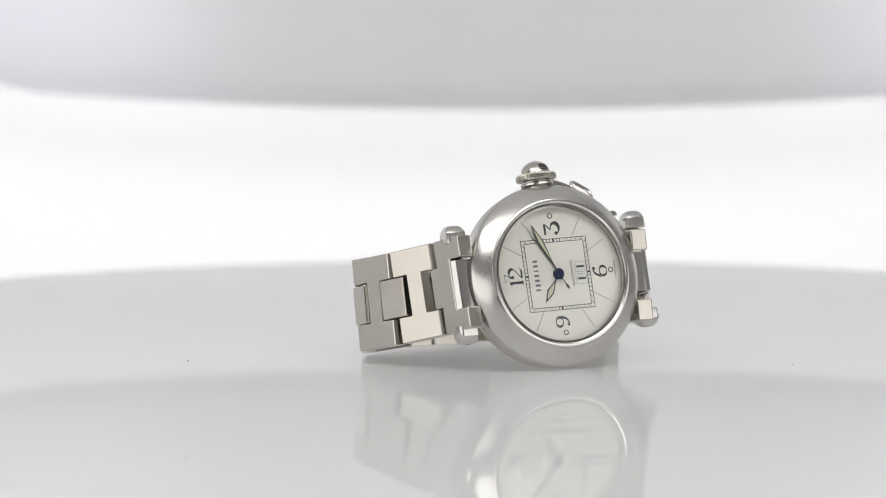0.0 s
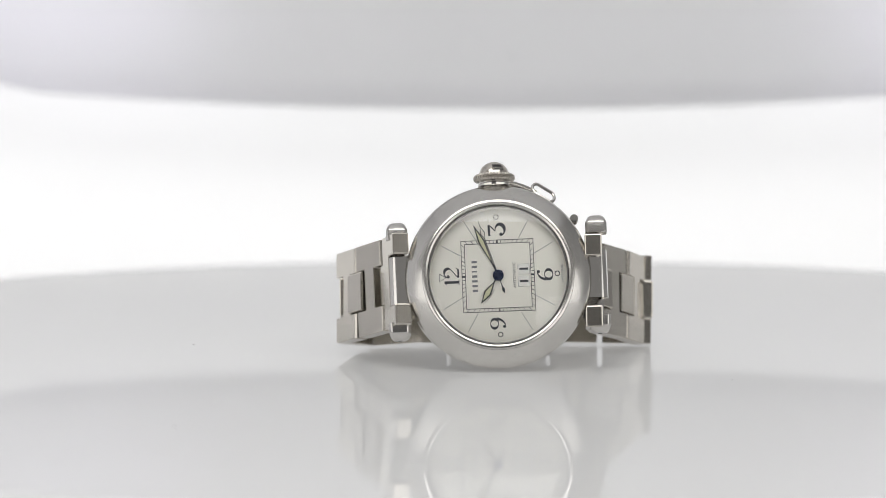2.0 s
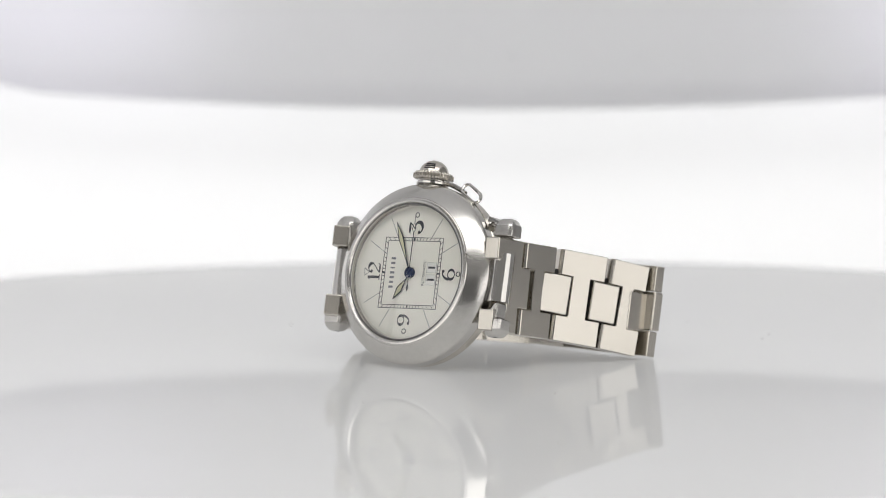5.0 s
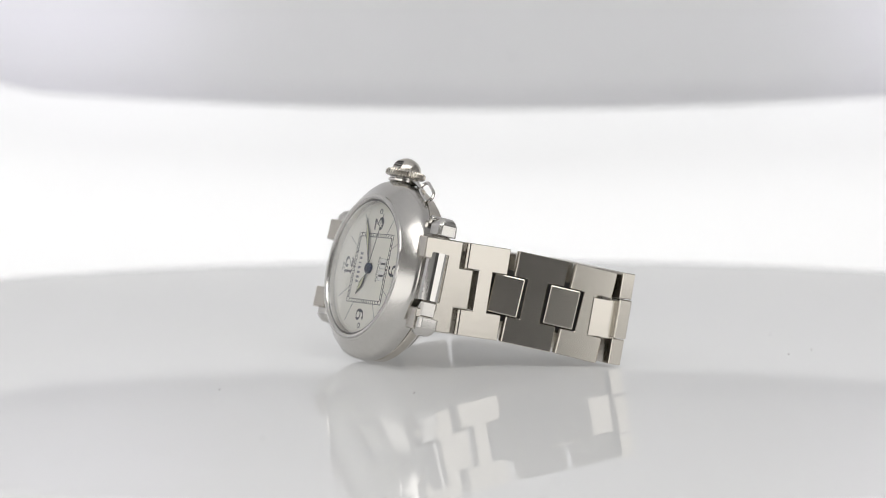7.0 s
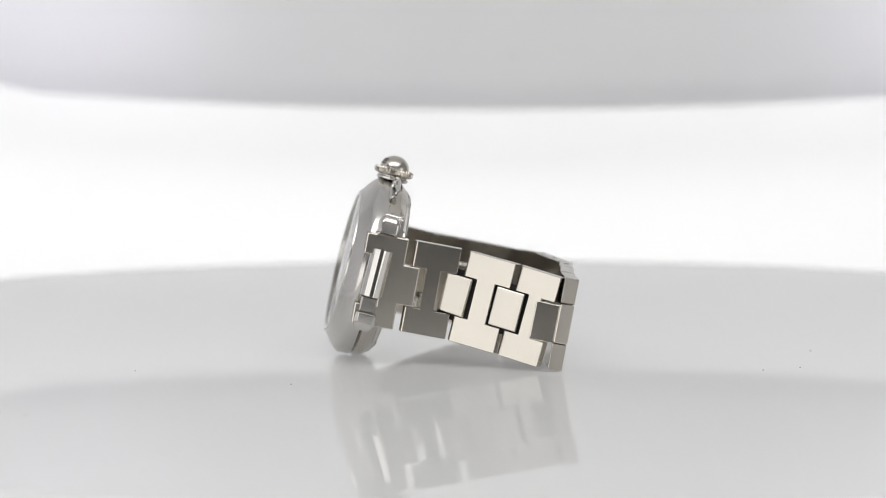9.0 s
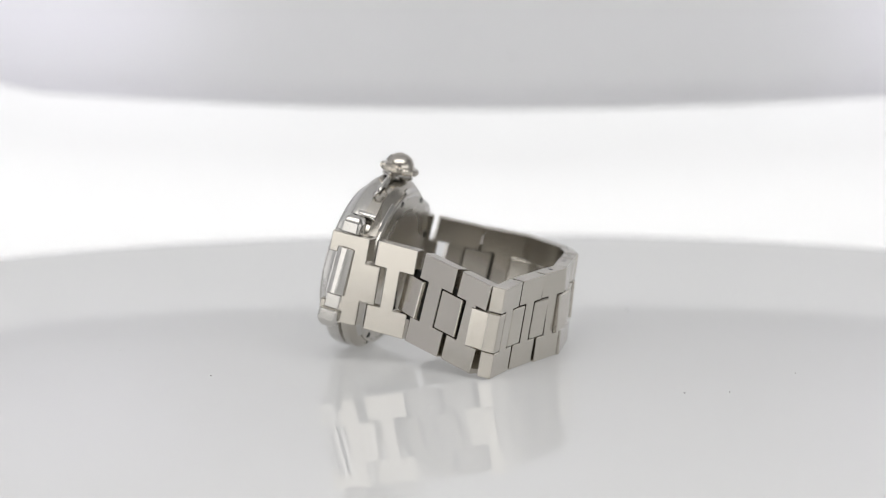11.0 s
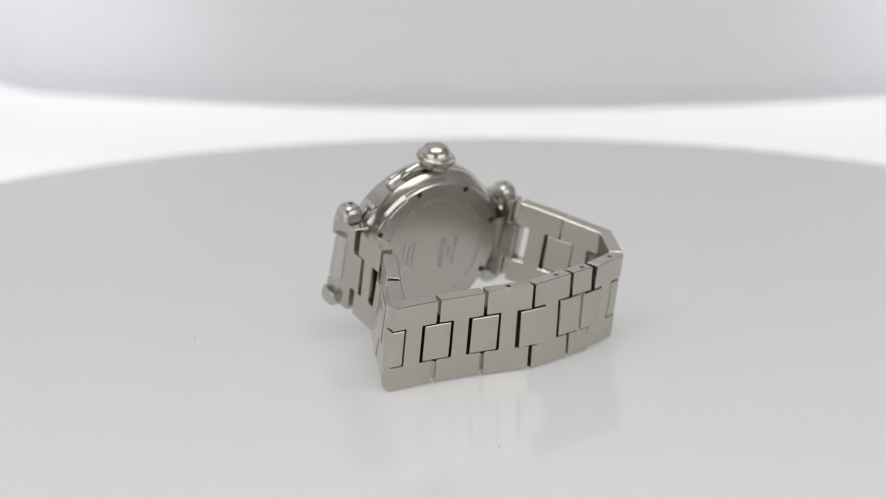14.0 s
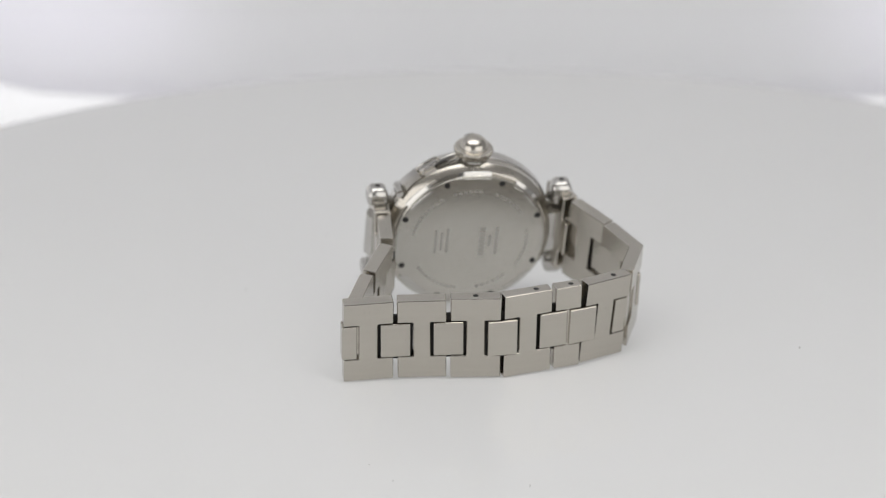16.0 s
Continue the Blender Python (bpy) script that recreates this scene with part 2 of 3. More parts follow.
# case frame: x from 12 to 6 o'clock, y into the case, z to the crown; the dial's face is y = 0
case = part("case", lathe([(14.2, 1.4), (16.6, 3.4), (17.25, 3.95), (17.4, 4.1), (17.4, 5.5), (17.2, 5.8), (16.3, 6.9), (16.0, 7.1), (15.4, 7.15), (0, 7.15)], 128), brushed_case, watch, "satin steel case band", CASE)
part("bezel", lathe([(13.15, 0.2), (13.2, -1.6), (13.45, -2.0), (13.75, -2.12), (14.05, -2.1), (14.3, -2.0), (14.4, -1.72), (14.5, -1.66), (16.1, -0.5), (17.05, 0.35), (17.42, 0.8), (17.58, 1.2), (17.6, 1.6), (17.6, 3.3), (17.5, 3.5), (17.2, 3.62), (14.5, 3.62)], 160), bezel_steel, watch, "polished steel bezel", CASE)
part("crystal", lathe([(0, -1.9), (12.6, -1.9), (13.12, -1.7), (13.14, -1.35)], 96), glass, watch, "clear flat glass", CASE).visible_shadow = False
dial = part("dial", lathe([(0, 0), (12.75, 0), (13.15, -0.45), (13.15, 0.6), (0, 0.6)], 96), dial_paint, watch, "cream white dial", CASE)
part("gasket", lathe([(13.0, -1.72), (13.2, -1.76), (13.24, -0.4), (13.02, -0.4)], 96), gasket_grey, watch, "thin dark gasket round the glass", CASE)


# dial print
def pen(name, strokes, material, label="", depth=-0.05):
    bm = bmesh.new()
    for points, widths in strokes:
        stroke(points, widths, depth, bm)
    return part(name, bm, material, dial, label)


def arc(x, z, r, a0, a1, n=24, rx=None):
    rx = rx or r
    return [(x + rx * math.cos(radians(a0 + (a1 - a0) * i / n)), z + r * math.sin(radians(a0 + (a1 - a0) * i / n))) for i in range(n + 1)]


def swell(n, thin, thick, power=1.0):
    return [thin + (thick - thin) * math.sin(math.pi * i / (n - 1)) ** power for i in range(n)]


def turned(points, x, z, size):
    """Glyph points (right, up) in a unit cell to the dial: up points to 12 o'clock (-x), right to the crown (+z)."""
    return [(x - v * size, z + u * size) for u, v in points]


def glyph(digit):
    """Strokes (right, up) of a high-contrast numeral one unit tall, centred."""
    out = []
    if digit == "1":
        out.append(([(0.02, -0.5), (0.02, 0.5)], [0.15]))
        out.append(([(-0.13, -0.48), (0.17, -0.48)], [0.045]))
        out.append(([(0.0, 0.47), (-0.12, 0.36)], [0.05]))
    if digit == "2":
        p = arc(0, 0.24, 0.26, 170, -35, 26, 0.26) + [(0.06, -0.1), (-0.16, -0.30), (-0.27, -0.44)]
        out.append((p, [0.05 + 0.13 * max(0, math.sin(math.pi * (i - 8) / 18)) if 8 < i < 26 else 0.05 for i in range(len(p))]))
        out.append(([(-0.27, -0.44), (0.0, -0.45), (0.2, -0.44), (0.28, -0.3)], [0.10, 0.11, 0.08, 0.03]))
        out.append((arc(-0.2, 0.24, 0.055, 0, 360, 14), [0.08]))
    if digit == "3":
        out.append(([(-0.27, 0.36), (-0.25, 0.45), (0.0, 0.44), (0.27, 0.46)], [0.03, 0.10, 0.13, 0.09]))
        out.append(([(0.27, 0.46), (0.14, 0.28), (-0.03, 0.1)], [0.05, 0.06, 0.05]))
        out.append((arc(0, -0.2, 0.28, 100, -160, 30, 0.29), swell(31, 0.04, 0.19, 2)))
        out.append((arc(-0.22, -0.27, 0.05, 0, 360, 14), [0.09]))
    if digit in "69":
        s = 1 if digit == "6" else -1
        ring = arc(0, -0.22 * s, 0.26, 90, 450, 36, 0.25)
        out.append((ring, [0.04 + 0.11 * abs(math.cos(2 * math.pi * i / 36 + math.pi / 2)) ** 2 for i in range(37)]))
        tail = [(s * u, s * v) for u, v in arc(0.14, -0.12, 0.60, 175, 92, 20, 0.40)]
        out.append((tail, [0.16 - 0.12 * i / 20 for i in range(21)]))
        out.append(([(q[0] + s * 0.16, q[1] + s * 0.42) for q in arc(0, 0, 0.045, 0, 360, 14)], [0.09]))
    return out


def numeral(text, x, z, size, pitch=0.52):
    bm = bmesh.new()
    for k, ch in enumerate(text):
        shift = (k - (len(text) - 1) / 2) * pitch
        for points, widths in glyph(ch):
            stroke(turned([(u * 1.2 + shift, v) for u, v in points], x, z, size), [w * size * 1.15 for w in widths], -0.05, bm)
    return part("numeral", bm, ink, dial, "black serif numeral " + text)


def words(text, x, z, size, material, name, label, squeeze=1.0):
    """Built-in font, reading towards the crown, up to 12 o'clock."""
    curve = bpy.data.curves.new(name, "FONT")
    curve.body, curve.size, curve.extrude = text, size, 0.02
    curve.align_x, curve.align_y = "CENTER", "CENTER"
    curve.space_character = 1.1
    temp = new("lettering", curve)
    mesh = bpy.data.meshes.new_from_object(temp.evaluated_get(bpy.context.evaluated_depsgraph_get()))
    bpy.data.objects.remove(temp)
    # text x -> +z, text y -> -x, text z -> -y
    mesh.transform(Matrix(((0, -1, 0, x), (0, 0, -1, -0.03), (squeeze, 0, 0, z), (0, 0, 0, 1))))
    mesh.transform(Matrix.Diagonal((MM, MM, MM, 1)))
    mesh.materials.append(material)
    return put(name, mesh, dial, label)


numeral("12", -8.8, -0.1, 2.8, 0.66)
numeral("6", 8.9, -0.1, 3.0)
numeral("3", 0.0, 8.75, 3.2)
numeral("9", -0.4, -9.15, 2.9)
words("AUTOMATIC", 3.1, 0.0, 0.8, ink, "lettering", "small black word on the dial")
words("SWISS MADE", 12.15, 0.0, 0.55, grey_ink, "lettering", "tiny grey words at the dial's edge")
# maker's mark as plain upright bars
pen("maker_mark", [([(-4.95, -2.75 + 0.92 * i), (-3.95, -2.75 + 0.92 * i)], [0.42 if i != 4 else 0.25]) for i in range(7)], grey_ink, "black maker's mark as plain bars")
for x, z in ((0, 11.25), (11.2, 0), (0, -11.25)):
    pen("ring_marker", [(arc(x, z, 0.44, 0, 360, 28), [0.16])], ink, "black ring hour marker")
pen("triangle_marker", [([(-11.15, 0.72), (-9.9, 0.0), (-11.15, -0.72), (-11.15, 0.72), (-9.9, 0)], [0.14])], ink, "black triangle at twelve")
for a in (30, 60, 120, 150, 210, 240, 300, 330):
    c, s = math.cos(radians(a)), math.sin(radians(a))
    r0 = 6.9 / max(abs(c), abs(s)) + 0.1
    pen("hour_line", [([(r0 * c, r0 * s), (12.1 * c, r0 * s * 12.1 / r0)], [0.09])], grey_ink)
# railway track round a square
for r in (6.85, 6.2):
    pen("square_line", [([(-r, -r), (r, -r)], [0.11]), ([(r, -r), (r, r)], [0.11]), ([(r, r), (-r, r)], [0.11]), ([(-r, r), (-r, -r)], [0.11])], ink, "fine black square minute track")
ticks = []
for i in range(60):
    a = radians(i * 6)
    c, s = math.cos(a), math.sin(a)
    k = 1 / max(abs(c), abs(s))
    ticks.append(([(6.2 * k * c, 6.2 * k * s), (6.85 * k * c, 6.85 * k * s)], [0.34 if i % 15 == 0 else 0.10]))
pen("minute_ticks", ticks, ink, "fine black minute ticks")
# big date: two white windows
for z in (-1.25, 1.1):
    part("date_window", block(2.2, 0.08, 1.95, 0.02, (4.85, -0.03, z)), date_card, dial, "white date window")
    pen("date_frame", [([(3.75, z - 0.98), (5.95, z - 0.98), (5.95, z + 0.98), (3.75, z + 0.98), (3.75, z - 0.98)], [0.07])], grey_ink, depth=-0.08)
    pen("date_digit", [(turned(p, 4.85, z, 1.6), [2.6 * q for q in w]) for p, w in glyph("1")], ink, "black date digit 1", -0.10)


# pointers: built along +x, turned about the dial's axis (angles in the x, z plane, degrees)
def at_dial(angle, depth):
    return CASE @ pose(0, depth * MM, 0, 0, -angle, 0)


HOUR, MINUTE, SECOND0 = 237.0, 114.0, 120.0
hour = part("hour_pointer", slab([(-1.2, 0.12), (1.6, 0.14), (3.9, 0.75), (6.2, 0.05), (6.2, -0.05), (3.9, -0.75), (1.6, -0.14), (-1.2, -0.12)], -0.32, -0.22), ink, watch, "dark blued hour pointer", at_dial(HOUR, 0))
part("lume_inlay", slab([(2.0, 0.03), (3.9, 0.47), (5.5, 0.04), (5.5, -0.04), (3.9, -0.47), (2.0, -0.03)], -0.36, -0.3), lume, hour, "pale green luminous inlay")
minute = part("minute_pointer", slab([(-1.2, 0.12), (2.5, 0.14), (7.2, 0.62), (10.6, 0.05), (10.6, -0.05), (7.2, -0.62), (2.5, -0.14), (-1.2, -0.12)], -0.5, -0.4), ink, watch, "dark blued minute pointer", at_dial(MINUTE, 0))
part("lume_inlay", slab([(3.2, 0.04), (7.2, 0.37), (9.6, 0.04), (9.6, -0.04), (7.2, -0.37), (3.2, -0.04)], -0.54, -0.48), lume, minute, "pale green luminous inlay")
sec = bmesh.new()
stroke([(-2.3, 0), (7.6, 0)], [0.15], -0.66, sec)
stroke([(7.6, 0), (8.5, 0.42), (9.9, 0.0), (8.5, -0.42), (7.6, 0), (8.5, 0.42)], [0.14], -0.66, sec)
stroke([(9.7, 0), (11.0, 0)], [0.16, 0.06], -0.66, sec)
stroke([(-3.6, 0), (-2.9, 0), (-2.2, 0)], [0.1, 0.62, 0.15], -0.66, sec)
second = part("second_pointer", sec, ink, watch, "thin dark second pointer", at_dial(SECOND0, 0))
part("pivot_cap", lathe([(1.05, -0.1), (1.05, -0.7), (0.8, -0.85), (0, -0.9)], 32), blued, watch, "blued steel pivot cap", CASE)

# case back: steel plate with notches, screws and engraving
back = part("case_back", lathe([(15.7, 6.9), (15.7, 7.5), (15.5, 7.75), (15.0, 7.85), (0, 7.85)], 128), back_steel, watch, "steel case back", CASE)
for i in range(8):
    a = radians(22.5 + 45 * i)
    c, s = math.cos(a), math.sin(a)
    part("screw", lathe([(0.62, 7.5), (0.62, 7.9), (0.45, 7.93), (0.4, 7.9), (0, 7.9)], 16), dark_metal, back, "small dark screw", at(14.75 * c, 0, 14.75 * s))
for i in range(8):
    ledge = bmesh.new()
    rows = []
    for k in range(9):
        a = radians(45 * i - 12 + 24 * k / 8)
        rows.append([ledge.verts.new((r * math.sin(a), y, r * math.cos(a))) for r, y in ((14.7, 7.9), (15.1, 7.88), (16.35, 7.0), (16.35, 6.5), (14.7, 6.5))])
    for a, b in zip(rows, rows[1:]):
        for k in range(5):
            ledge.faces.new((a[k], a[(k + 1) % 5], b[(k + 1) % 5], b[k]))
    ledge.faces.new(rows[0])
    ledge.faces.new(rows[-1])
    part("back_ledge", ledge, polished, back, "polished sloping ledge")
rim = bmesh.new()
for a0, a1 in ((8, 60), (70, 100), (112, 150), (170, 215), (228, 262), (280, 330)):
    n = int((a1 - a0) / 5)
    for j in range(n):
        a = a0 + (a1 - a0) * j / n
        stroke(arc(0, 0, 11.9, a, a + 3.6, 3), [0.62], 7.84, rim)
part("engraving", rim, engraved, back, "worn engraving bars round the rim")
lines = bmesh.new()
for x, zs in ((5.6, (-3.6, 3.4)), (4.2, (-1.6, 1.4)), (2.6, (-3.8, 3.2))):
    z = zs[0]
    while z < zs[1]:
        stroke([(-x, z), (-x, z + 0.7)], [0.7 if x != 2.6 else 1.2], 7.84, lines)
        z += 1.0
for x, zs in ((4.6, (-2.8, 2.6)), (5.8, (-2.2, 2.0)), (7.0, (-3.0, 2.8))):
    z = zs[0]
    while z < zs[1]:
        stroke([(x, z), (x, z + 0.5)], [0.5], 7.84, lines)
        z += 0.75
part("engraving", lines, engraved, back, "faint engraved lines as plain bars")

# crown, its cap and chain
CR = CASE @ at(0, 3.5, 0.35)
crown = part("crown", lathe([(1.9, 16.2), (1.9, 17.0), (2.7, 17.15), (3.15, 17.4), (3.2, 17.75), (2.9, 17.95), (2.9, 18.1), (3.3, 18.25)], 48, "Z"), polished, watch, "polished steel crown collar", CR)
knurl = bmesh.new()
rings = []
for r, h in ((3.0, 18.2), (3.6, 18.35), (3.85, 18.65), (3.85, 19.3), (3.65, 19.65), (2.5, 19.8)):
    rings.append([knurl.verts.new(((r + (0.12 if i % 4 < 2 else -0.12) * (r > 3.65)) * math.cos(math.pi * i / 80), (r + (0.12 if i % 4 < 2 else -0.12) * (r > 3.65)) * math.sin(math.pi * i / 80), h)) for i in range(160)])
for a, b in zip(rings, rings[1:]):
    for i in range(160):
        knurl.faces.new((a[i], a[(i + 1) % 160], b[(i + 1) % 160], b[i]))
part("knurled_ring", knurl, brushed_case, crown, "knurled steel ring", sharp=20)
part("crown_cap", lathe([(2.9, 19.7), (2.85, 20.1), (2.6, 20.75), (2.1, 21.4), (1.35, 21.9), (0.6, 22.15), (0, 22.2)], 48, "Z"), brushed_case, crown, "domed steel crown cap", )
for z, r in ((20.35, 2.8), (20.8, 2.6), (21.2, 2.3)):
    part("cap_groove", rod([(r * math.sin(radians(a)), -r * math.cos(radians(a)), z) for a in range(-6, 40, 5)], 0.13, 6), dark_metal, crown, "dark engraved groove")
part("chain_arm", rod([(2.8, 0, 17.9), (3.9, 0.1, 17.7), (5.3, 0.2, 17.2), (6.8, 0.3, 16.5), (7.9, 0.3, 15.8)], 0.42, 10, flat=1.5), polished, crown, "polished steel cap arm")
ring_pts = [(math.cos(radians(a)) * 1.15 + (1.25 if math.cos(radians(a)) > 0 else -1.25), math.sin(radians(a)) * 1.15) for a in range(0, 360, 15)]
loop = [(9.3 + 0.83 * u + 0.3 * v, 0.3 + 0.5 * v, 15.9 - 0.56 * u + 0.8 * v) for u, v in ring_pts]
part("chain_link", rod(loop, 0.33, 10, True), polished, crown, "polished steel chain link")
GUARD = CASE @ at(0, 4.5, 0)
plate = bmesh.new()
rows = []
for k in range(9):
    a, w = radians(34 + 22 * k / 8), 0.9 + 0.75 * k / 8
    rows.append([plate.verts.new((r * math.sin(a), y, r * math.cos(a))) for r, y in ((16.9, -w), (17.75, -w * 0.9), (17.75, w * 0.9), (16.9, w))])
for a, b in zip(rows, rows[1:]):
    for k in range(4):
        plate.faces.new((a[k], a[(k + 1) % 4], b[(k + 1) % 4], b[k]))
plate.faces.new(rows[0])
plate.faces.new(rows[-1])
part("chain_post", plate, brushed_case, watch, "satin steel chain plate on the case side", GUARD)
part("chain_hook", lathe([(0, -1.9), (0.75, -1.8), (0.85, -1.5), (0.85, 1.5), (0.75, 1.8), (0, 1.9)], 20), polished, watch, "polished steel hinge pin of the chain", GUARD @ at(14.9, 0, 10.9))


# lugs: a polished bar with capped ends on either side of the case
for side in (-1, 1):
    bar = [(14.5, 3.0), (16.3, 1.7)] + [(18.6 + 2.25 * math.cos(radians(a)), 3.6 + 2.25 * math.sin(radians(a))) for a in range(-110, 91, 10)] + [(14.5, 6.4)]
    bm = bmesh.new()
    lo = [bm.verts.new((side * x, y, -4.6)) for x, y in bar]
    hi = [bm.verts.new((side * x, y, 4.6)) for x, y in bar]
    bm.faces.new(lo)
    bm.faces.new(hi[::-1])
    for i in range(len(bar)):
        bm.faces.new((lo[i], hi[i], hi[(i + 1) % len(bar)], lo[(i + 1) % len(bar)]))
    bmesh.ops.recalc_face_normals(bm, faces=bm.faces)
    part("lug_bar", bm, polished, watch, "polished steel lug bar", CASE, 25)
    for end in (-1, 1):
        m = CASE @ at(side * 19.0, 3.5, 0) @ (pose(0, 0, 0) if end > 0 else pose(0, 0, 0, 180))
        cap = bmesh.new()
        levels = []
        for z, hx, hy, c in ((7.9, 2.05, 2.05, 0.5), (9.9, 2.05, 2.05, 0.55), (10.8, 1.65, 1.6, 0.5), (11.3, 1.15, 1.05, 0.35)):
            levels.append([cap.verts.new((x, y + 0.1, z)) for x, y in ((hx, c - hy), (hx, hy - c), (hx - c, hy), (c - hx, hy), (-hx, hy - c), (-hx, c - hy), (c - hx, -hy), (hx - c, -hy))])
        cap.faces.new(levels[0])
        cap.faces.new(levels[-1])
        for a, b in zip(levels, levels[1:]):
            for k in range(8):
                cap.faces.new((a[k], a[(k + 1) % 8], b[(k + 1) % 8], b[k]))
        bmesh.ops.recalc_face_normals(cap, faces=cap.faces)
        bmesh.ops.bevel(cap, geom=list(cap.edges), offset=0.12, segments=1, affect="EDGES", profile=0.5)
        part("lug_cap", cap, bezel_steel, watch, "faceted steel lug cap", m, 20)
        part("pin_hole", lathe([(0, 11.33), (0.4, 11.33), (0.5, 11.31), (0.5, 11.0)], 12, "Z"), dark_metal, watch, "small dark pin hole", m)
        # block below the cap, cut away towards the round case
        stem = slab([(side * u, z) for u, z in ((0.8, 7.85), (0.8, 4.65), (0.1, 4.65), (-2.0, 7.3), (-2.0, 7.85))], -1.55, 1.75, 0.35, 1)
        part("lug_block", stem, bezel_steel, watch, "tapered satin steel lug block", m, 20)

# ---- bracelet: three runs of links, 6 o'clock side, rear and 12 o'clock side; joints as (top, bottom) of the outer side ----
RUNS = [[((20.6, -17.3, 13.3), (20.3, -20.5, -3.0)),
         ((21.0, -7.4, 11.5), (21.7, -11.1, -4.8)),
         ((26.4, 1.6, 9.2), (26.7, -1.6, -7.1)),
         ((30.6, 10.0, 7.0), (30.8, 6.8, -9.7))],
        [((32.3, 13.3, 6.9), (32.2, 10.0, -10.0)),
         ((22.0, 13.5, 7.1), (21.3, 10.3, -10.0)),
         ((12.0, 14.8, 7.2), (10.9, 11.6, -10.0)),
         ((1.0, 15.5, 7.0), (1.0, 13.9, -9.9)),
         ((-9.6, 13.5, 7.1), (-9.4, 11.9, -9.7)),
         ((-15.7, 12.5, 7.1), (-15.4, 10.7, -9.6)),
         ((-25.7, 8.9, 7.0), (-25.0, 5.5, -9.8))],
        [((-26.5, 7.6, 7.2), (-26.2, 4.2, -9.6)),
         ((-31.0, -2.2, 9.1), (-30.8, -5.7, -8.0)),
         ((-26.5, -11.6, 11.3), (-26.8, -14.9, -5.9)),
         ((-21.2, -20.2, 13.5), (-20.9, -23.3, -3.0))]]
RUNS = [[(Vector(a) + Vector((0, 0, LIFT)), Vector(b) + Vector((0, 0, LIFT))) for a, b in run] for run in RUNS]
THICK, HALF, CORE = 2.7, 8.85, 3.75


def frame_of(origin, along, up):
    """Link frame: x along the bracelet, z across it, y inwards."""
    x = along.normalized()
    y = -(x.cross(up)).normalized()
    z = x.cross(y)
    m = Matrix((x, y, z)).transposed().to_4x4()
    m.translation = origin * MM
    return m


made = {}


def h_link(length, trim0, trim1, short=False, head=0):
    """One H-shaped link; head: the end (-1, 1) that looks to the case and is chamfered."""
    key = (round(length, 1), trim0, trim1, head)
    if key not in made:
        a, b = -length / 2 + 0.4 + trim0, length / 2 - 0.4 - trim1
        w0, w1 = -length / 2 + 3.5, length / 2 - 3.5
        if short:
            w0, w1 = -0.35, 0.35
        c = CORE + 0.15
        made[key] = slab([(a, HALF), (b, HALF), (b, c), (w1, c), (w1, -c), (b, -c), (b, -HALF), (a, -HALF), (a, -c), (w0, -c), (w0, c), (a, c)], 0.0, THICK)
        bm, end = made[key], a if head < 0 else b
        if head:
            edges = [k for k in bm.edges if all(abs(v.co.x - end) < 0.01 and v.co.y < 0.01 for v in k.verts)]
            bmesh.ops.recalc_face_normals(bm, faces=bm.faces)
            bmesh.ops.bevel(bm, geom=edges, offset=0.5, segments=1, affect="EDGES", profile=0.5)
        bmesh.ops.recalc_face_normals(bm, faces=bm.faces)
        bmesh.ops.bevel(bm, geom=list(bm.edges), offset=0.13, segments=1, affect="EDGES", profile=0.5)
        first = part("h_link", made[key], brushed, watch, "brushed steel bracelet link", None, 15)
        made[key] = first.data
        return first
    return put("h_link", made[key], watch, "brushed steel bracelet link")


core = part("centre_link", block(5.85, THICK, 2 * CORE, 0.22, (0, THICK / 2 - 0.15, 0)), brushed, watch, "brushed steel centre link", None, 15)
# filler bar whose near-black colour puts shade into the slots between links
hinge = part("slot_filler", block(7.0, 0.9, 2 * CORE + 2.4, 0.1, (0, 1.5, 0), segments=1), slot_shade, watch, "near-black filler bar for the shade between links")
spare = [core, hinge]


def centre_link(m, bar=True):
    """A centre link over a joint, with its dark slot filler behind."""
    for ob in ([core, hinge] if bar else [core]):
        if ob in spare:
            spare.remove(ob)
            ob.matrix_basis = m
        else:
            put(ob.name.split(".")[0], ob.data, watch, ob["label"], m)


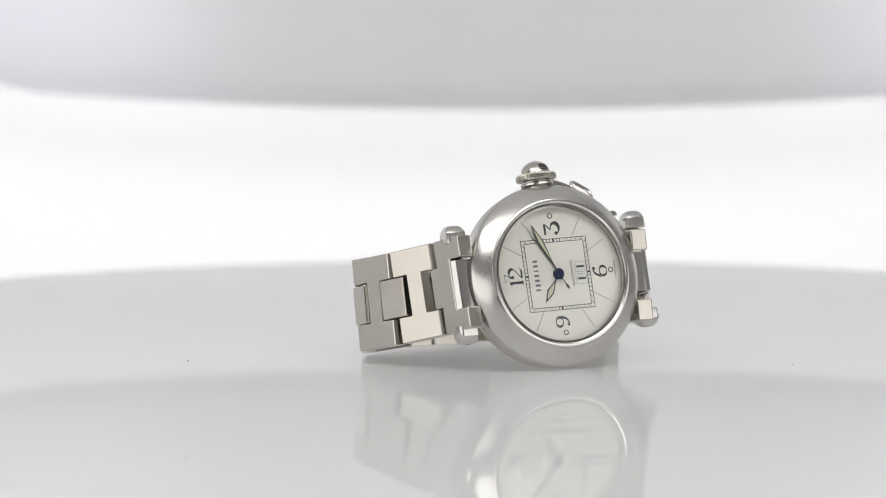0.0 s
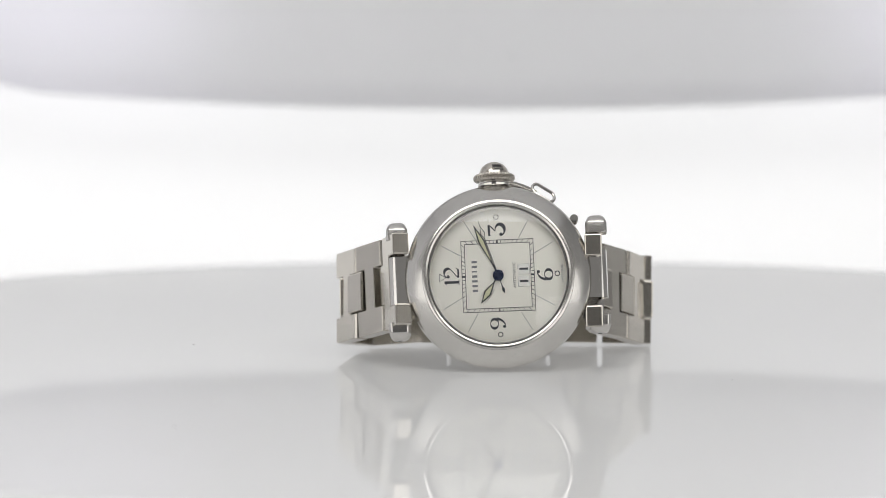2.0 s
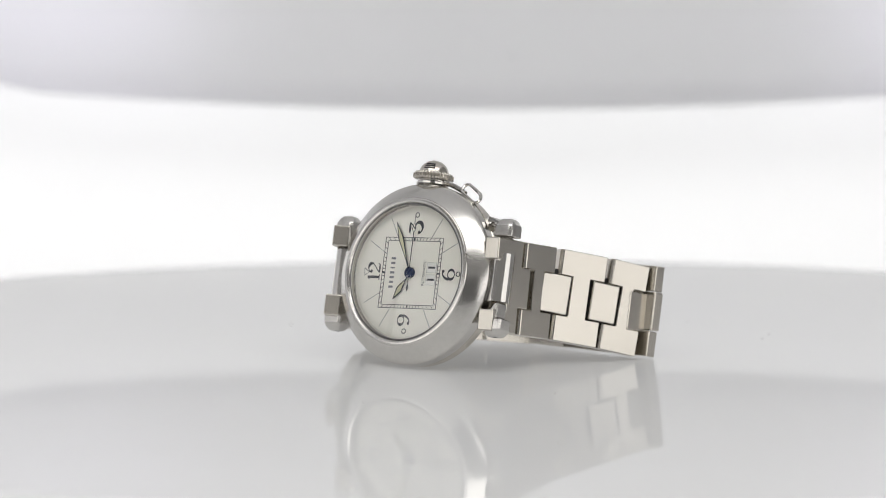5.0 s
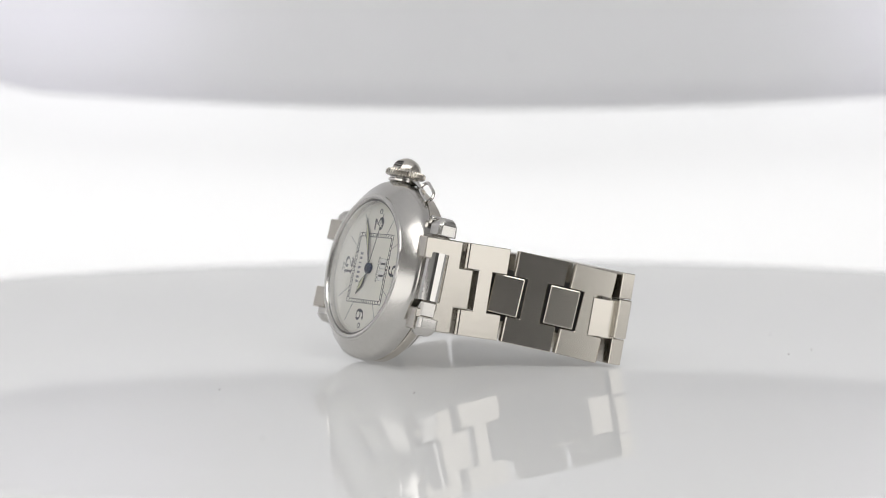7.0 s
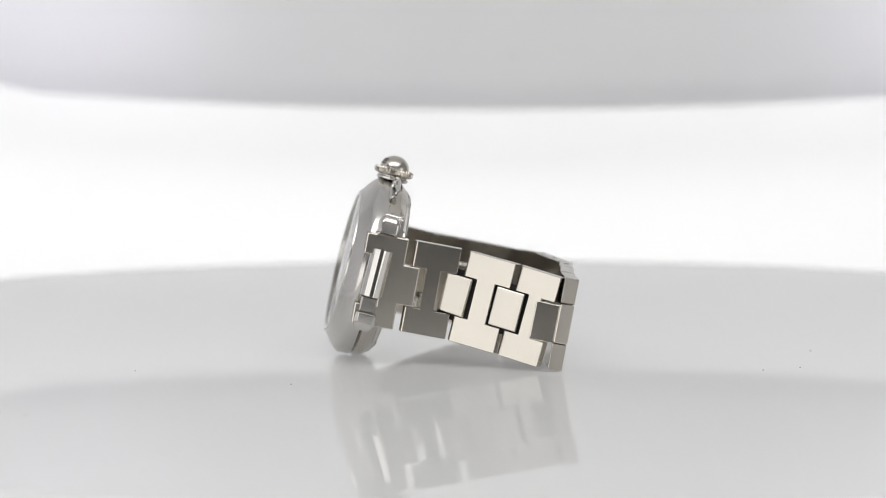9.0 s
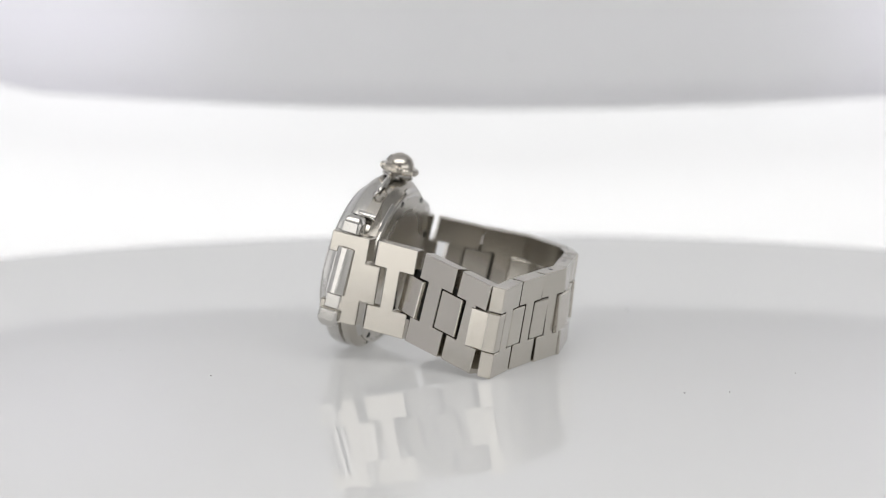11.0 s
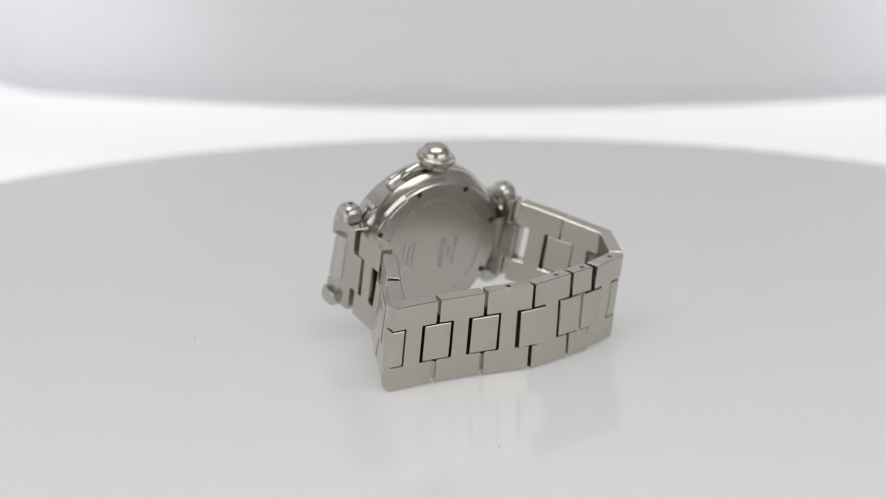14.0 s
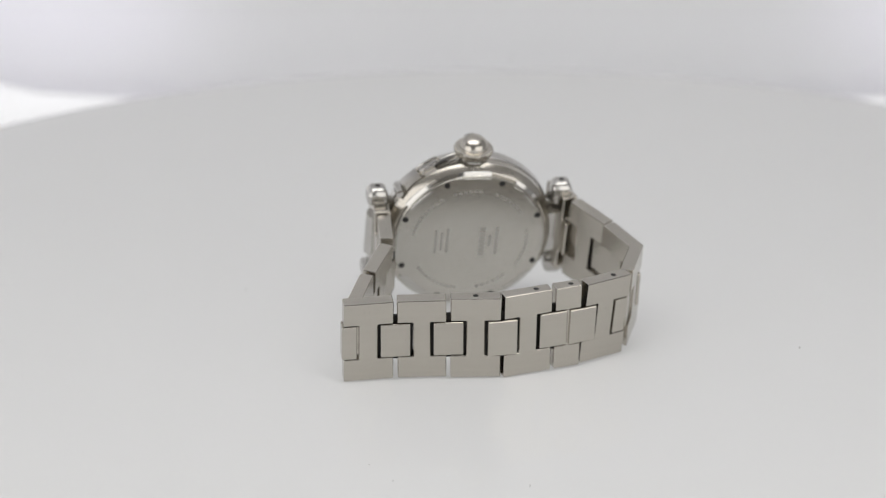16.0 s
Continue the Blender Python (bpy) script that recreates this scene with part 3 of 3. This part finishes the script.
run_frames = []
for r, run in enumerate(RUNS):
    ups = [(a - b).normalized() for a, b in run]
    middles = [(a + b) / 2 - u * 0.35 for (a, b), u in zip(run, ups)]
    frames_ = []
    for i in range(len(run) - 1):
        along = middles[i + 1] - middles[i]
        m = frame_of((middles[i] + middles[i + 1]) / 2, along, (ups[i] + ups[i + 1]).normalized())
        frames_.append((m, along.length))
        h_link(along.length, {(1, 0): 0.1, (2, 1): -0.4}.get((r, i), 0.0), {(0, 2): 0.4, (1, 5): -0.6, (2, 0): -0.4}.get((r, i), 0.0), r == 1 and i == 4, (-1, 0, 1)[r]).matrix_basis = m
    run_frames.append(frames_)
    for i in range(1, len(run) - 1):
        before, after = frames_[i - 1][0].to_3x3().col[0], frames_[i][0].to_3x3().col[0]
        x = (before + after).normalized()
        if r == 0 and i == 1:
            x = (after * 1.35 - before * 0.35).normalized()
        m = frame_of(middles[i], x, ups[i])
        if r != 1:
            m = m @ at(0, -0.3 if i == (1 if r == 0 else 2) else 0.95 if r == 2 else 0, 0)
        centre_link(m, (r, i) != (2, 1))
    if r == 1:
        for end, m in ((-1, frames_[0]), (1, frames_[-1])):
            part("corner_link", block(2.9, THICK, 2 * CORE, 0.22, (end * (m[1] / 2 - 1.6), THICK / 2 - 0.05, 0)), brushed, watch, "brushed steel centre link end", m[0], 15)
    if r == 0:
        centre_link(frame_of(middles[-1] + Vector((-0.7, -0.6, 0.1)), Vector((0.21, 0.97, -0.2)), ups[-1]) @ at(-0.3, 0.3, 0), False)
    if r == 2:
        along = middles[1] - middles[0]
        centre_link(frame_of(middles[0] + along.normalized() * 2.2, along, ups[0]) @ at(0, 0.6, 0), False)

# end links: two arms reach to the lug caps, a tongue into the first link
e = 4.75
TWELVE_TURN = -14
for (m, length), turn in ((run_frames[0][0], 180), (run_frames[2][-1], 0)):
    step, arm, deep, out = (length / 2, 7.4, -1.8, 0.0) if turn == 0 else (-length / 2 - 0.5, 8.3, -2.8, -0.3)
    tongue = [(deep, 3.85), (0.25, 3.85), (0.25, HALF), (arm, HALF), (arm, e), (4.2, e), (4.2, -e), (arm, -e), (arm, -HALF), (0.25, -HALF), (0.25, -3.85), (deep, -3.85)]
    # turned about the band's width so that the arms point to the case
    flip = Matrix.Rotation(radians(turn), 4, "Y")
    part("end_link", slab(tongue, -0.05, 3.2, 0.25), brushed, watch, "brushed steel end link", m @ at(step, out, 0) @ Matrix.Rotation(radians(5 if turn else TWELVE_TURN), 4, "Z") @ flip, 15)

# tiny pin holes on the upper edge of the rear links
for i, (m, length) in enumerate(run_frames[1]):
    if i >= 2:
        part("pin_hole", lathe([(0, 0.02), (0.45, 0.03), (0.55, 0.0), (0.55, -0.3)], 12, "Z"), dark_metal, watch, "small dark pin hole", m @ at(0 if i < 3 else 2.0 if i != 4 else 0.8, THICK / 2, HALF))

# ---- dust on the disc ----
rng = random.Random(4)
specks = bmesh.new()
for i in range(12):
    a, r = rng.uniform(0, 6.283), rng.uniform(50, 175)
    s = rng.uniform(0.1, 0.22)
    block(s, s * 1.4, 0.15, 0, (r * math.cos(a), r * math.sin(a), 0.08), specks)
tagged(part("dust_specks", specks, dust_grey, turntable, "fine grey dust specks"), kind="stuff")


# ---- what moves ----
SPIN0, SPIN = 24.09, -12.06
TIPS = [(0.0, 0.0), (9.1, 0.0), (9.75, 0.1), (10.25, 0.65), (11.0, 2.1), (11.5, 3.26), (12.0, 4.58), (12.5, 5.85), (13.0, 7.24), (13.5, 8.66), (14.0, 9.98), (14.5, 11.26), (15.0, 12.75), (15.5, 14.24), (16.0, 15.68)]


def tip(t):
    for (t0, a), (t1, b) in zip(TIPS, TIPS[1:]):
        if t <= t1:
            return a + (b - a) * (t - t0) / (t1 - t0)
    return TIPS[-1][1]


def motions():
    pivot = Matrix.Translation((0, 0.0028, 0.01075))
    rows = []
    for i in range(65):
        t = i * 0.25
        rows.append((t, pivot @ pose(0, 0, 0, tip(t)) @ pivot.inverted() @ pose(0, 0, 0, 0, 0, SPIN0 + SPIN * t)))
    walk(turntable, rows)
    walk(watch, rows)
    walk(second, [(float(t), at_dial(SECOND0 - 6.0 * t, 0)) for t in range(17)])


motions()
